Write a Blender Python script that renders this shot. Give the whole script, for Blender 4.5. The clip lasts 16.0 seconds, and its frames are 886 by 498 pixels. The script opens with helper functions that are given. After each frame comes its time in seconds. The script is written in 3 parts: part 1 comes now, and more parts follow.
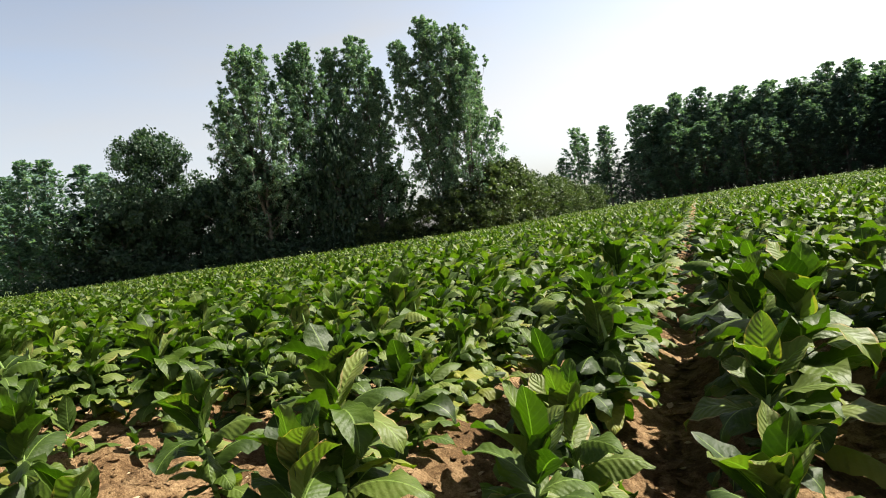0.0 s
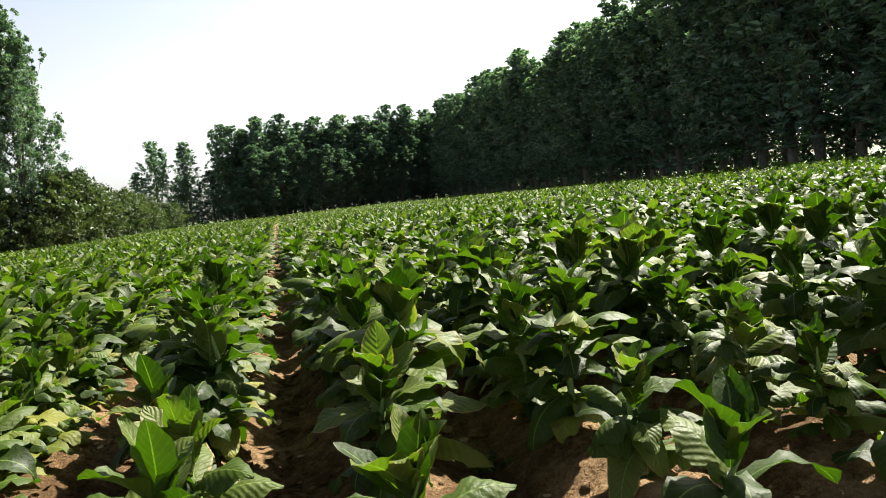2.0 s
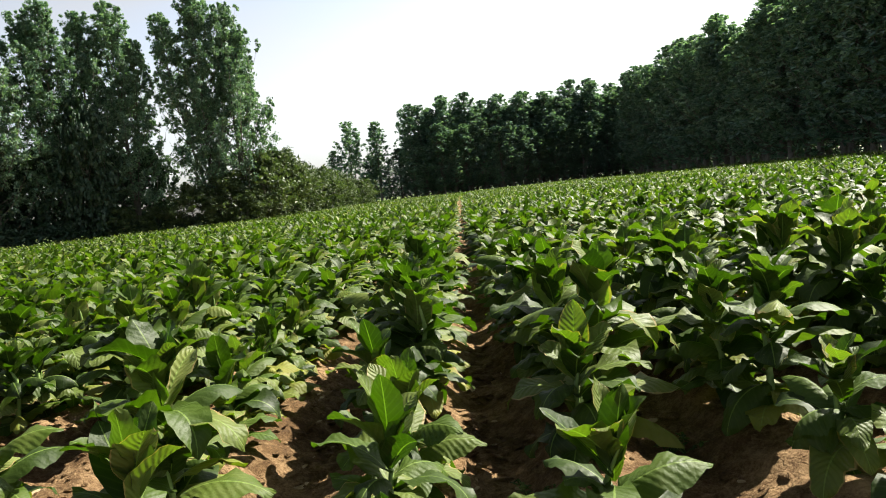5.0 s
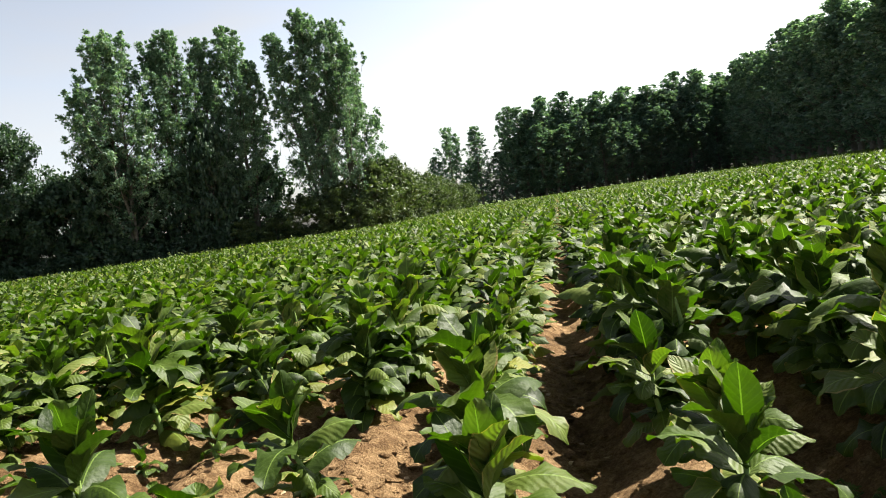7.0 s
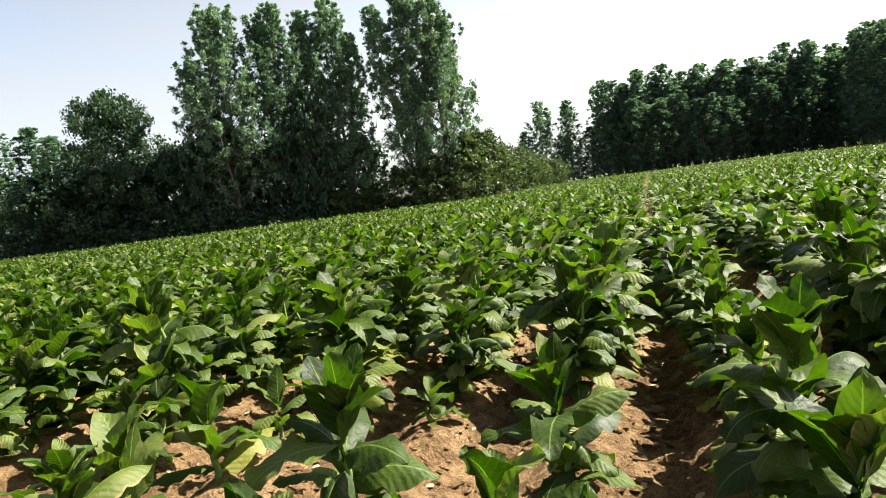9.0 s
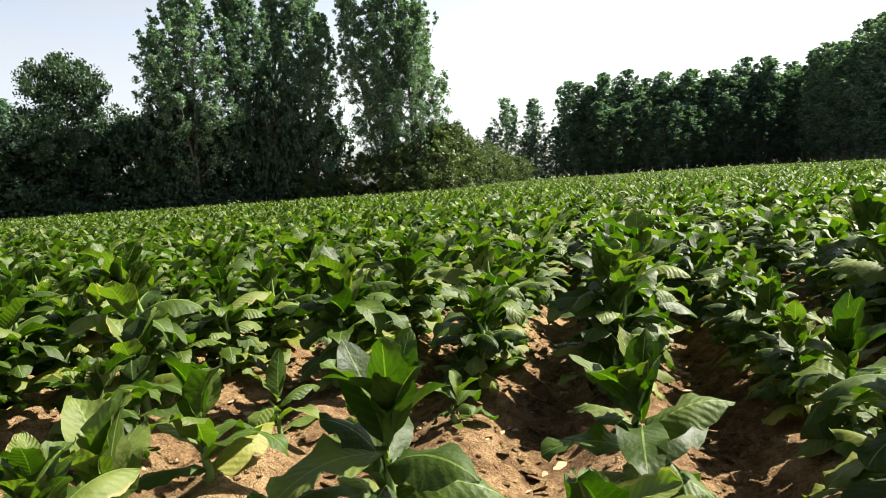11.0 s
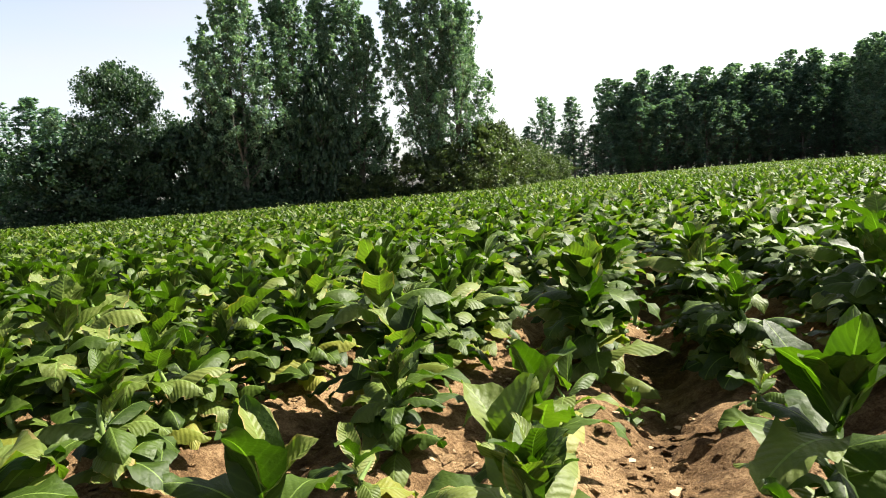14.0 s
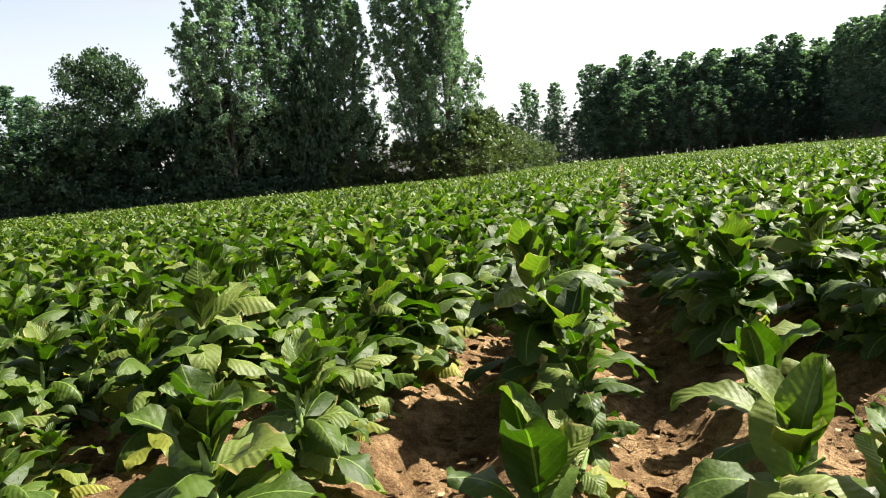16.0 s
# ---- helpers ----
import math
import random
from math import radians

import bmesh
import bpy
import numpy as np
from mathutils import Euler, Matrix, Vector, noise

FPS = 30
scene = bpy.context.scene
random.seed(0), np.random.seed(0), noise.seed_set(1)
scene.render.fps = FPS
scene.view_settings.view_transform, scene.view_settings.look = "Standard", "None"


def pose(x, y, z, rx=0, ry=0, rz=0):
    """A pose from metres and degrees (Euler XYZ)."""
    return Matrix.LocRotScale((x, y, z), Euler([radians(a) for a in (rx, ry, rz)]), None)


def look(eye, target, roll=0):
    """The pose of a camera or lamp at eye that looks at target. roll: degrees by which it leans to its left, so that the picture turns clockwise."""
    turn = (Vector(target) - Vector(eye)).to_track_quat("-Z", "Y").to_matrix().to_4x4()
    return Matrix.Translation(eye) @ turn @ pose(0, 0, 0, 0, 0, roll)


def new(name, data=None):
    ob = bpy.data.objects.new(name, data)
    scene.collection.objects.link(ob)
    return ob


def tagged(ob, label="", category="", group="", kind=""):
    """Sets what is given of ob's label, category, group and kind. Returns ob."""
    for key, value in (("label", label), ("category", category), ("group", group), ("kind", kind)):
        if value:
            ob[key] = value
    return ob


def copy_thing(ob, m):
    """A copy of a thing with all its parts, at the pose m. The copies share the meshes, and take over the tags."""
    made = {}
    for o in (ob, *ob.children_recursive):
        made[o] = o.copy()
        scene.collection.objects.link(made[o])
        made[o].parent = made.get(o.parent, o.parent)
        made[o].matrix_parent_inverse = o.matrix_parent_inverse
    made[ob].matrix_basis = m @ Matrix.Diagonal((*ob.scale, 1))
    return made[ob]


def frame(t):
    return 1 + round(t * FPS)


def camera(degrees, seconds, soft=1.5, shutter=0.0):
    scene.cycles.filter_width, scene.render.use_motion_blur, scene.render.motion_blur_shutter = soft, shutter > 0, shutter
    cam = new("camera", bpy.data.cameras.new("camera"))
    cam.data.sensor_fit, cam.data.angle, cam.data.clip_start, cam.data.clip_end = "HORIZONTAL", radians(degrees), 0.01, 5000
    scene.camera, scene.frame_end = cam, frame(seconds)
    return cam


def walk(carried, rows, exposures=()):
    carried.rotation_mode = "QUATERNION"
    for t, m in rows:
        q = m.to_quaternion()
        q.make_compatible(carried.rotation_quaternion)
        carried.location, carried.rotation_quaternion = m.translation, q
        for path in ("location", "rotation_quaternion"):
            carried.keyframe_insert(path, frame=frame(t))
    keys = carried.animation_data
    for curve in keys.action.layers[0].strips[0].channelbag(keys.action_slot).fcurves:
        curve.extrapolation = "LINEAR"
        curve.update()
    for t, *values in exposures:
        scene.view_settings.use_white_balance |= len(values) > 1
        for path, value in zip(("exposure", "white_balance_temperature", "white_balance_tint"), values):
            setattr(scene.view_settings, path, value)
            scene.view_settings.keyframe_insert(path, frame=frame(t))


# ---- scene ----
cam = camera(65.8, 16.0, soft=1.0)
PATH = [
    (0, (0.168, 0.648, 1.587), (-0.544, 2.516, 1.525), -8.2),
    (0.5, (0.014, 0.671, 1.578), (-0.514, 2.598, 1.493), -9.0),
    (1, (-0.1, 0.684, 1.589), (-0.221, 2.674, 1.434), -8.6),
    (1.5, (-0.071, 0.682, 1.588), (0.104, 2.668, 1.44), -7.2),
    (2, (-0.033, 0.72, 1.586), (0.421, 2.661, 1.427), -6.5),
    (2.5, (-0.024, 0.715, 1.589), (0.51, 2.637, 1.439), -6.2),
    (3, (-0.019, 0.711, 1.59), (0.215, 2.692, 1.451), -8.4),
    (3.2, (-0.012, 0.711, 1.591), (0.11, 2.702, 1.448), -8.5),
    (5.3, (-0.248, 0.443, 1.652), (-0.403, 2.429, 1.475), -5.2),
    (5.5, (-0.335, 0.415, 1.659), (-0.593, 2.389, 1.471), -3.9),
    (6, (-0.592, 0.444, 1.67), (-0.983, 2.395, 1.474), -5.8),
    (6.5, (-0.836, 0.511, 1.673), (-1.333, 2.437, 1.466), -6.8),
    (7, (-1.139, 0.5, 1.685), (-1.488, 2.466, 1.565), -8.5),
    (7.5, (-1.413, 0.458, 1.679), (-1.944, 2.381, 1.545), -6.1),
    (8, (-1.717, 0.509, 1.7), (-2.367, 2.4, 1.709), -9.7),
    (8.5, (-1.937, 0.59, 1.68), (-2.589, 2.476, 1.542), -7.1),
    (8.7, (-2.018, 0.59, 1.688), (-2.635, 2.487, 1.536), -7.6),
    (10.8, (-2.711, 1.042, 1.598), (-3.153, 2.985, 1.42), -3.8),
    (11, (-2.748, 1.044, 1.588), (-3.222, 2.978, 1.395), -3.8),
    (11.5, (-2.95, 0.987, 1.573), (-3.436, 2.916, 1.368), -4.6),
    (12, (-3.221, 0.961, 1.583), (-3.648, 2.899, 1.331), -4.3),
    (12.5, (-3.456, 0.996, 1.552), (-4.009, 2.912, 1.39), -6.6),
    (13, (-3.684, 1.022, 1.56), (-4.264, 2.917, 1.295), -6.3),
    (13.5, (-3.883, 0.88, 1.57), (-4.412, 2.801, 1.389), -5.4),
    (13.8, (-4.043, 0.791, 1.558), (-4.606, 2.699, 1.355), -4.5),
    (14, (-4.169, 0.784, 1.59), (-4.736, 2.693, 1.407), -4.7),
    (14.5, (-4.436, 0.812, 1.593), (-5.099, 2.693, 1.45), -8.0),
    (15, (-4.671, 0.816, 1.602), (-5.33, 2.694, 1.406), -5.2),
    (15.5, (-4.975, 0.743, 1.625), (-5.426, 2.688, 1.506), -5.6),
    (16, (-5.249, 0.667, 1.624), (-5.765, 2.587, 1.4), -5.2),
]
# the camera shifts its exposure a little as it goes
EXPOSURES = [(0.0, 1.60), (1.0, 1.51), (2.5, 1.74), (5.5, 1.69), (7.0, 1.76), (8.0, 1.60), (8.7, 1.86), (11.0, 1.81), (12.5, 2.08), (14.5, 1.95), (16.0, 1.96)]
walk(cam, [(t, look(eye, target, roll)) for t, eye, target, roll in PATH], EXPOSURES)

# ---- world, sun ----
SUN_AZ, SUN_EL = 55.0, 48.0
world = bpy.data.worlds.new("sky_world")
scene.world = world
world.use_nodes = True
wn = world.node_tree
sky = wn.nodes.new("ShaderNodeTexSky")
sky.sky_type, sky.sun_disc = "NISHITA", False
sky.sun_elevation, sky.sun_rotation = radians(SUN_EL), radians(SUN_AZ)
sky.air_density, sky.dust_density, sky.ozone_density, sky.altitude = 1.0, 3.0, 1.0, 100
# thin haze, thickest towards the horizon, uneven like high cloud
where = wn.nodes.new("ShaderNodeTexCoord")
stretch = wn.nodes.new("ShaderNodeMapping")
stretch.inputs["Scale"].default_value = (1.0, 1.0, 4.0)
veil = wn.nodes.new("ShaderNodeTexNoise")
veil.inputs["Scale"].default_value, veil.inputs["Detail"].default_value = 1.7, 6.0
thin = wn.nodes.new("ShaderNodeMapRange")
thin.inputs["From Min"].default_value, thin.inputs["From Max"].default_value = 0.3, 0.72
thin.inputs["To Min"].default_value, thin.inputs["To Max"].default_value = 0.3, 0.9
apart = wn.nodes.new("ShaderNodeSeparateXYZ")
low = wn.nodes.new("ShaderNodeMapRange")
low.interpolation_type = "SMOOTHSTEP"
low.inputs["From Min"].default_value, low.inputs["From Max"].default_value = 1.1, 0.22
low.inputs["To Min"].default_value, low.inputs["To Max"].default_value = 0.0, 1.0
cloud = wn.nodes.new("ShaderNodeMix")
cloud.data_type = "RGBA"
gain = wn.nodes.new("ShaderNodeMath")
gain.operation = "MULTIPLY_ADD"
gain.inputs[2].default_value = 1.0
# the haze glows towards the sun
side = wn.nodes.new("ShaderNodeVectorMath")
side.operation = "DOT_PRODUCT"
side.inputs[1].default_value = (math.sin(radians(SUN_AZ)), math.cos(radians(SUN_AZ)), 0)
glow = wn.nodes.new("ShaderNodeMapRange")
glow.inputs["From Min"].default_value, glow.inputs["From Max"].default_value = -0.8, 0.8
glow.inputs["To Min"].default_value, glow.inputs["To Max"].default_value = 17.5, 18.5
wn.links.new(where.outputs["Generated"], side.inputs[0])
wn.links.new(side.outputs["Value"], glow.inputs["Value"])
wn.links.new(glow.outputs[0], gain.inputs[1])
scaled = wn.nodes.new("ShaderNodeVectorMath")
scaled.operation = "SCALE"
lum = wn.nodes.new("ShaderNodeRGBToBW")
wn.links.new(where.outputs["Generated"], stretch.inputs[0])
wn.links.new(where.outputs["Generated"], apart.inputs[0])
wn.links.new(apart.outputs[2], low.inputs["Value"])
wn.links.new(stretch.outputs[0], veil.inputs["Vector"])
wn.links.new(veil.outputs[0], thin.inputs["Value"])
wn.links.new(thin.outputs[0], cloud.inputs[0])
wn.links.new(sky.outputs[0], lum.inputs[0])
wn.links.new(sky.outputs[0], cloud.inputs[6])
wn.links.new(lum.outputs[0], cloud.inputs[7])
wn.links.new(low.outputs[0], gain.inputs[0])
wn.links.new(cloud.outputs[2], scaled.inputs[0])
wn.links.new(gain.outputs[0], scaled.inputs["Scale"])
wn.links.new(scaled.outputs[0], wn.nodes["Background"].inputs[0])
wn.nodes["Background"].inputs[1].default_value = 0.0044

sun_data = bpy.data.lights.new("sun", "SUN")
sun_data.energy, sun_data.angle, sun_data.color = 5.0, radians(0.6), (1.0, 0.94, 0.82)
sun = new("sun", sun_data)
sun.matrix_world = look((60 * math.sin(radians(SUN_AZ)), 60 * math.cos(radians(SUN_AZ)), 60 * math.tan(radians(SUN_EL))), (0, 0, 0))


# ---- materials ----
def material(name):
    m = bpy.data.materials.new(name)
    m.use_nodes = True
    t = m.node_tree
    t.nodes.clear()
    return m, t


def add(t, kind, **values):
    n = t.nodes.new(kind)
    for key, v in values.items():
        if key in ("operation", "blend_type", "data_type", "feature", "distance", "noise_dimensions", "interpolation_type", "clamp", "uv_map"):
            if key == "operation":
                n.operation = v
            elif key == "blend_type":
                n.blend_type = v
            elif key == "data_type":
                n.data_type = v
            elif key == "feature":
                n.feature = v
            elif key == "uv_map":
                n.uv_map = v
            elif key == "interpolation_type":
                n.interpolation_type = v
        else:
            n.inputs[key].default_value = v
    return n


def link(t, a, b):
    t.links.new(a, b)


def ramp(t, stops, source):
    n = t.nodes.new("ShaderNodeValToRGB")
    while len(n.color_ramp.elements) < len(stops):
        n.color_ramp.elements.new(0.5)
    for e, (p, c) in zip(n.color_ramp.elements, stops):
        e.position, e.color = p, (*c, 1)
    link(t, source, n.inputs[0])
    return n.outputs[0]


def calc(t, op, a, b=0.0, c=None):
    n = t.nodes.new("ShaderNodeMath")
    n.operation = op
    for i, v in enumerate((a, b) if c is None else (a, b, c)):
        if isinstance(v, (int, float)):
            n.inputs[i].default_value = v
        else:
            link(t, v, n.inputs[i])
    return n.outputs[0]


def blend(t, factor, a, b, how="MIX"):
    n = t.nodes.new("ShaderNodeMix")
    n.data_type, n.blend_type = "RGBA", how
    for i, v in ((0, factor), (6, a), (7, b)):
        if isinstance(v, (int, float)):
            n.inputs[i].default_value = v
        elif isinstance(v, tuple):
            n.inputs[i].default_value = (*v, 1)
        else:
            link(t, v, n.inputs[i])
    return n.outputs[2]


def crop_leaf_material(name, island, dark, mid, light, gloss=0.52, glow=0.36):
    """A living leaf with a pale midrib, side veins in relief, and light that shines through."""
    m, t = material(name)
    uv = t.nodes.new("ShaderNodeUVMap")
    uv.uv_map = "leaf"
    sep = t.nodes.new("ShaderNodeSeparateXYZ")
    link(t, uv.outputs[0], sep.inputs[0])
    u, v = sep.outputs[0], calc(t, "ABSOLUTE", calc(t, "SUBTRACT", sep.outputs[1], 0.5))
    if island:
        rnd = t.nodes.new("ShaderNodeNewGeometry").outputs["Random Per Island"]
    else:
        rnd = t.nodes.new("ShaderNodeObjectInfo").outputs["Random"]
    geo = t.nodes.new("ShaderNodeNewGeometry")
    blotch = add(t, "ShaderNodeTexNoise", Scale=9.0, Detail=4.0)
    link(t, geo.outputs["Position"], blotch.inputs["Vector"])
    patch = add(t, "ShaderNodeTexNoise", Scale=0.55, Detail=2.0)
    link(t, geo.outputs["Position"], patch.inputs["Vector"])
    tone = calc(t, "ADD", calc(t, "MULTIPLY", rnd, 0.55), calc(t, "ADD", calc(t, "MULTIPLY", blotch.outputs[0], 0.28), calc(t, "MULTIPLY", patch.outputs[0], 0.34)))
    col = ramp(t, [(0.28, dark), (0.62, mid), (1.0, light)], tone)
    # side veins run forward from the midrib
    side = calc(t, "SINE", calc(t, "ADD", calc(t, "MULTIPLY", calc(t, "SUBTRACT", u, calc(t, "MULTIPLY", v, 0.42)), calc(t, "ADD", 50.0, calc(t, "MULTIPLY", rnd, 22.0))), calc(t, "MULTIPLY", blotch.outputs[0], 5.0)))
    vein = calc(t, "POWER", calc(t, "ADD", calc(t, "MULTIPLY", side, 0.5), 0.5), 9.0)
    rib = calc(t, "LESS_THAN", v, 0.022)
    mark = calc(t, "MAXIMUM", calc(t, "MULTIPLY", vein, 0.07), calc(t, "MULTIPLY", rib, 0.6))
    col = blend(t, mark, col, (0.20, 0.29, 0.07))
    # dry brown patches along some margins
    edge = calc(t, "MULTIPLY", calc(t, "GREATER_THAN", calc(t, "ADD", v, calc(t, "MULTIPLY", blotch.outputs[0], 0.25)), 0.59), calc(t, "GREATER_THAN", rnd, 0.82))
    col = blend(t, calc(t, "MULTIPLY", edge, 0.8), col, (0.30, 0.22, 0.09))
    quilt = add(t, "ShaderNodeTexNoise", Scale=38.0, Detail=5.0)
    link(t, geo.outputs["Position"], quilt.inputs["Vector"])
    height = calc(t, "ADD", calc(t, "MULTIPLY", calc(t, "MULTIPLY", side, rnd), 0.15), calc(t, "MULTIPLY", quilt.outputs[0], 0.65))
    bump = add(t, "ShaderNodeBump", Strength=0.75, Distance=0.010)
    link(t, height, bump.inputs["Height"])
    p = add(t, "ShaderNodeBsdfPrincipled", Roughness=gloss)
    p.inputs["Specular IOR Level"].default_value = 0.32
    link(t, col, p.inputs["Base Color"])
    link(t, bump.outputs[0], p.inputs["Normal"])
    link(t, calc(t, "ADD", calc(t, "MULTIPLY", blotch.outputs[0], 0.25), gloss - 0.1), p.inputs["Roughness"])
    tr = t.nodes.new("ShaderNodeBsdfTranslucent")
    link(t, blend(t, 1.0, col, (0.92, 1.35, 0.18), "MULTIPLY"), tr.inputs[0])
    link(t, bump.outputs[0], tr.inputs["Normal"])
    mix = add(t, "ShaderNodeMixShader", Fac=glow)
    link(t, p.outputs[0], mix.inputs[1])
    link(t, tr.outputs[0], mix.inputs[2])
    out = t.nodes.new("ShaderNodeOutputMaterial")
    link(t, mix.outputs[0], out.inputs[0])
    return m


GREEN = ((0.014, 0.032, 0.003), (0.051, 0.088, 0.008), (0.188, 0.215, 0.055))
YELLOW = ((0.07, 0.10, 0.010), (0.16, 0.175, 0.024), (0.30, 0.27, 0.06))
leaf_green = crop_leaf_material("tobacco_leaf", False, *GREEN)
leaf_yellow = crop_leaf_material("tobacco_leaf_yellowing", False, *YELLOW)
leaf_far = crop_leaf_material("tobacco_leaf_massed", True, *GREEN)


def plain(name, stops, scale, rough=0.9, bump=0.4, distance=0.02, detail=6.0, spec=0.3):
    m, t = material(name)
    geo = t.nodes.new("ShaderNodeNewGeometry")
    fine = add(t, "ShaderNodeTexNoise", Scale=scale, Detail=detail, Roughness=0.65)
    big = add(t, "ShaderNodeTexNoise", Scale=scale * 0.08, Detail=3.0)
    for n in (fine, big):
        link(t, geo.outputs["Position"], n.inputs["Vector"])
    tone = calc(t, "ADD", calc(t, "MULTIPLY", fine.outputs[0], 0.6), calc(t, "MULTIPLY", big.outputs[0], 0.4))
    p = add(t, "ShaderNodeBsdfPrincipled", Roughness=rough)
    p.inputs["Specular IOR Level"].default_value = spec
    link(t, ramp(t, stops, tone), p.inputs["Base Color"])
    b = add(t, "ShaderNodeBump", Strength=bump, Distance=distance)
    link(t, fine.outputs[0], b.inputs["Height"])
    link(t, b.outputs[0], p.inputs["Normal"])
    out = t.nodes.new("ShaderNodeOutputMaterial")
    link(t, p.outputs[0], out.inputs[0])
    return m


def tree_leaf_material(name, dark, mid, light, glow=0.25, gloss=0.5, spec=0.4):
    m, t = material(name)
    geo = t.nodes.new("ShaderNodeNewGeometry")
    info = t.nodes.new("ShaderNodeObjectInfo")
    n = add(t, "ShaderNodeTexNoise", Scale=0.35, Detail=3.0)
    link(t, geo.outputs["Position"], n.inputs["Vector"])
    tone = calc(t, "ADD", calc(t, "MULTIPLY", geo.outputs["Random Per Island"], 0.5), calc(t, "ADD", calc(t, "MULTIPLY", n.outputs[0], 0.35), calc(t, "MULTIPLY", info.outputs["Random"], 0.15)))
    col = ramp(t, [(0.2, dark), (0.55, mid), (0.95, light)], tone)
    p = add(t, "ShaderNodeBsdfPrincipled", Roughness=gloss)
    p.inputs["Specular IOR Level"].default_value = spec
    link(t, col, p.inputs["Base Color"])
    tr = t.nodes.new("ShaderNodeBsdfTranslucent")
    link(t, blend(t, 1.0, col, (0.95, 1.1, 0.4), "MULTIPLY"), tr.inputs[0])
    mix = add(t, "ShaderNodeMixShader", Fac=glow)
    link(t, p.outputs[0], mix.inputs[1])
    link(t, tr.outputs[0], mix.inputs[2])
    out = t.nodes.new("ShaderNodeOutputMaterial")
    link(t, mix.outputs[0], out.inputs[0])
    return m


poplar_leaf = tree_leaf_material("poplar_leaf", (0.047, 0.101, 0.070), (0.144, 0.242, 0.170), (0.350, 0.454, 0.372), 0.40)
# darkened leaf colour: carries the shade of the backlit trees and understorey
broad_leaf_shaded = tree_leaf_material("broad_leaf_shaded", (0.010, 0.027, 0.016), (0.032, 0.069, 0.042), (0.096, 0.144, 0.096), 0.35)
# distance haze is put into this leaf colour as a teal tint
planted_leaf_hazed = tree_leaf_material("plantation_leaf_hazed", (0.038, 0.082, 0.070), (0.130, 0.215, 0.182), (0.30, 0.40, 0.36), 0.45, 0.7, 0.2)
light_leaf = tree_leaf_material("young_leaf", (0.028, 0.050, 0.019), (0.071, 0.107, 0.040), (0.163, 0.206, 0.086), 0.35)
bark = plain("pale_bark", [(0.3, (0.05, 0.045, 0.038)), (0.55, (0.13, 0.12, 0.10)), (0.8, (0.27, 0.26, 0.22))], 3.0, 0.9, 0.6, 0.03)
stem_green = plain("green_stem", [(0.3, (0.10, 0.17, 0.04)), (0.7, (0.20, 0.27, 0.08))], 30.0, 0.55, 0.3, 0.003)
dry_leaf = plain("dry_leaf", [(0.3, (0.20, 0.13, 0.07)), (0.55, (0.38, 0.28, 0.17)), (0.8, (0.55, 0.46, 0.33))], 25.0, 0.85, 0.3, 0.004)
grass_green = plain("meadow_grass", [(0.3, (0.05, 0.10, 0.02)), (0.55, (0.11, 0.16, 0.035)), (0.8, (0.25, 0.22, 0.07))], 1.2, 0.7, 0.2, 0.01)


def soil_material():
    m, t = material("red_brown_soil")
    geo = t.nodes.new("ShaderNodeNewGeometry")
    big = add(t, "ShaderNodeTexNoise", Scale=0.9, Detail=4.0)
    mid = add(t, "ShaderNodeTexNoise", Scale=7.0, Detail=6.0, Roughness=0.7)
    fine = add(t, "ShaderNodeTexNoise", Scale=55.0, Detail=5.0, Roughness=0.75)
    crack = t.nodes.new("ShaderNodeTexVoronoi")
    crack.feature = "DISTANCE_TO_EDGE"
    crack.inputs["Scale"].default_value = 11.0
    warp = add(t, "ShaderNodeTexNoise", Scale=5.0, Detail=3.0)
    for n in (big, mid, fine, warp):
        link(t, geo.outputs["Position"], n.inputs["Vector"])
    shift = t.nodes.new("ShaderNodeMixRGB")
    shift.blend_type = "ADD"
    shift.inputs[0].default_value = 0.22
    link(t, geo.outputs["Position"], shift.inputs[1])
    link(t, warp.outputs[1], shift.inputs[2])
    link(t, shift.outputs[0], crack.inputs["Vector"])
    tone = calc(t, "ADD", calc(t, "MULTIPLY", big.outputs[0], 0.3), calc(t, "ADD", calc(t, "MULTIPLY", mid.outputs[0], 0.4), calc(t, "MULTIPLY", fine.outputs[0], 0.3)))
    col = ramp(t, [(0.35, (0.028, 0.016, 0.007)), (0.47, (0.135, 0.078, 0.035)), (0.60, (0.38, 0.250, 0.130))], tone)
    gap = add(t, "ShaderNodeMapRange")
    gap.inputs["From Min"].default_value, gap.inputs["From Max"].default_value = 0.0, 0.06
    link(t, crack.outputs["Distance"], gap.inputs["Value"])
    height = calc(t, "ADD", calc(t, "MULTIPLY", calc(t, "MULTIPLY", gap.outputs[0], calc(t, "GREATER_THAN", big.outputs[0], 0.52)), 0.22), calc(t, "ADD", calc(t, "MULTIPLY", mid.outputs[0], 1.4), calc(t, "MULTIPLY", fine.outputs[0], 0.7)))
    b = add(t, "ShaderNodeBump", Strength=1.0, Distance=0.045)
    link(t, height, b.inputs["Height"])
    p = add(t, "ShaderNodeBsdfPrincipled", Roughness=0.95)
    p.inputs["Specular IOR Level"].default_value = 0.15
    link(t, col, p.inputs["Base Color"])
    link(t, b.outputs[0], p.inputs["Normal"])
    out = t.nodes.new("ShaderNodeOutputMaterial")
    link(t, p.outputs[0], out.inputs[0])
    return m


soil = soil_material()


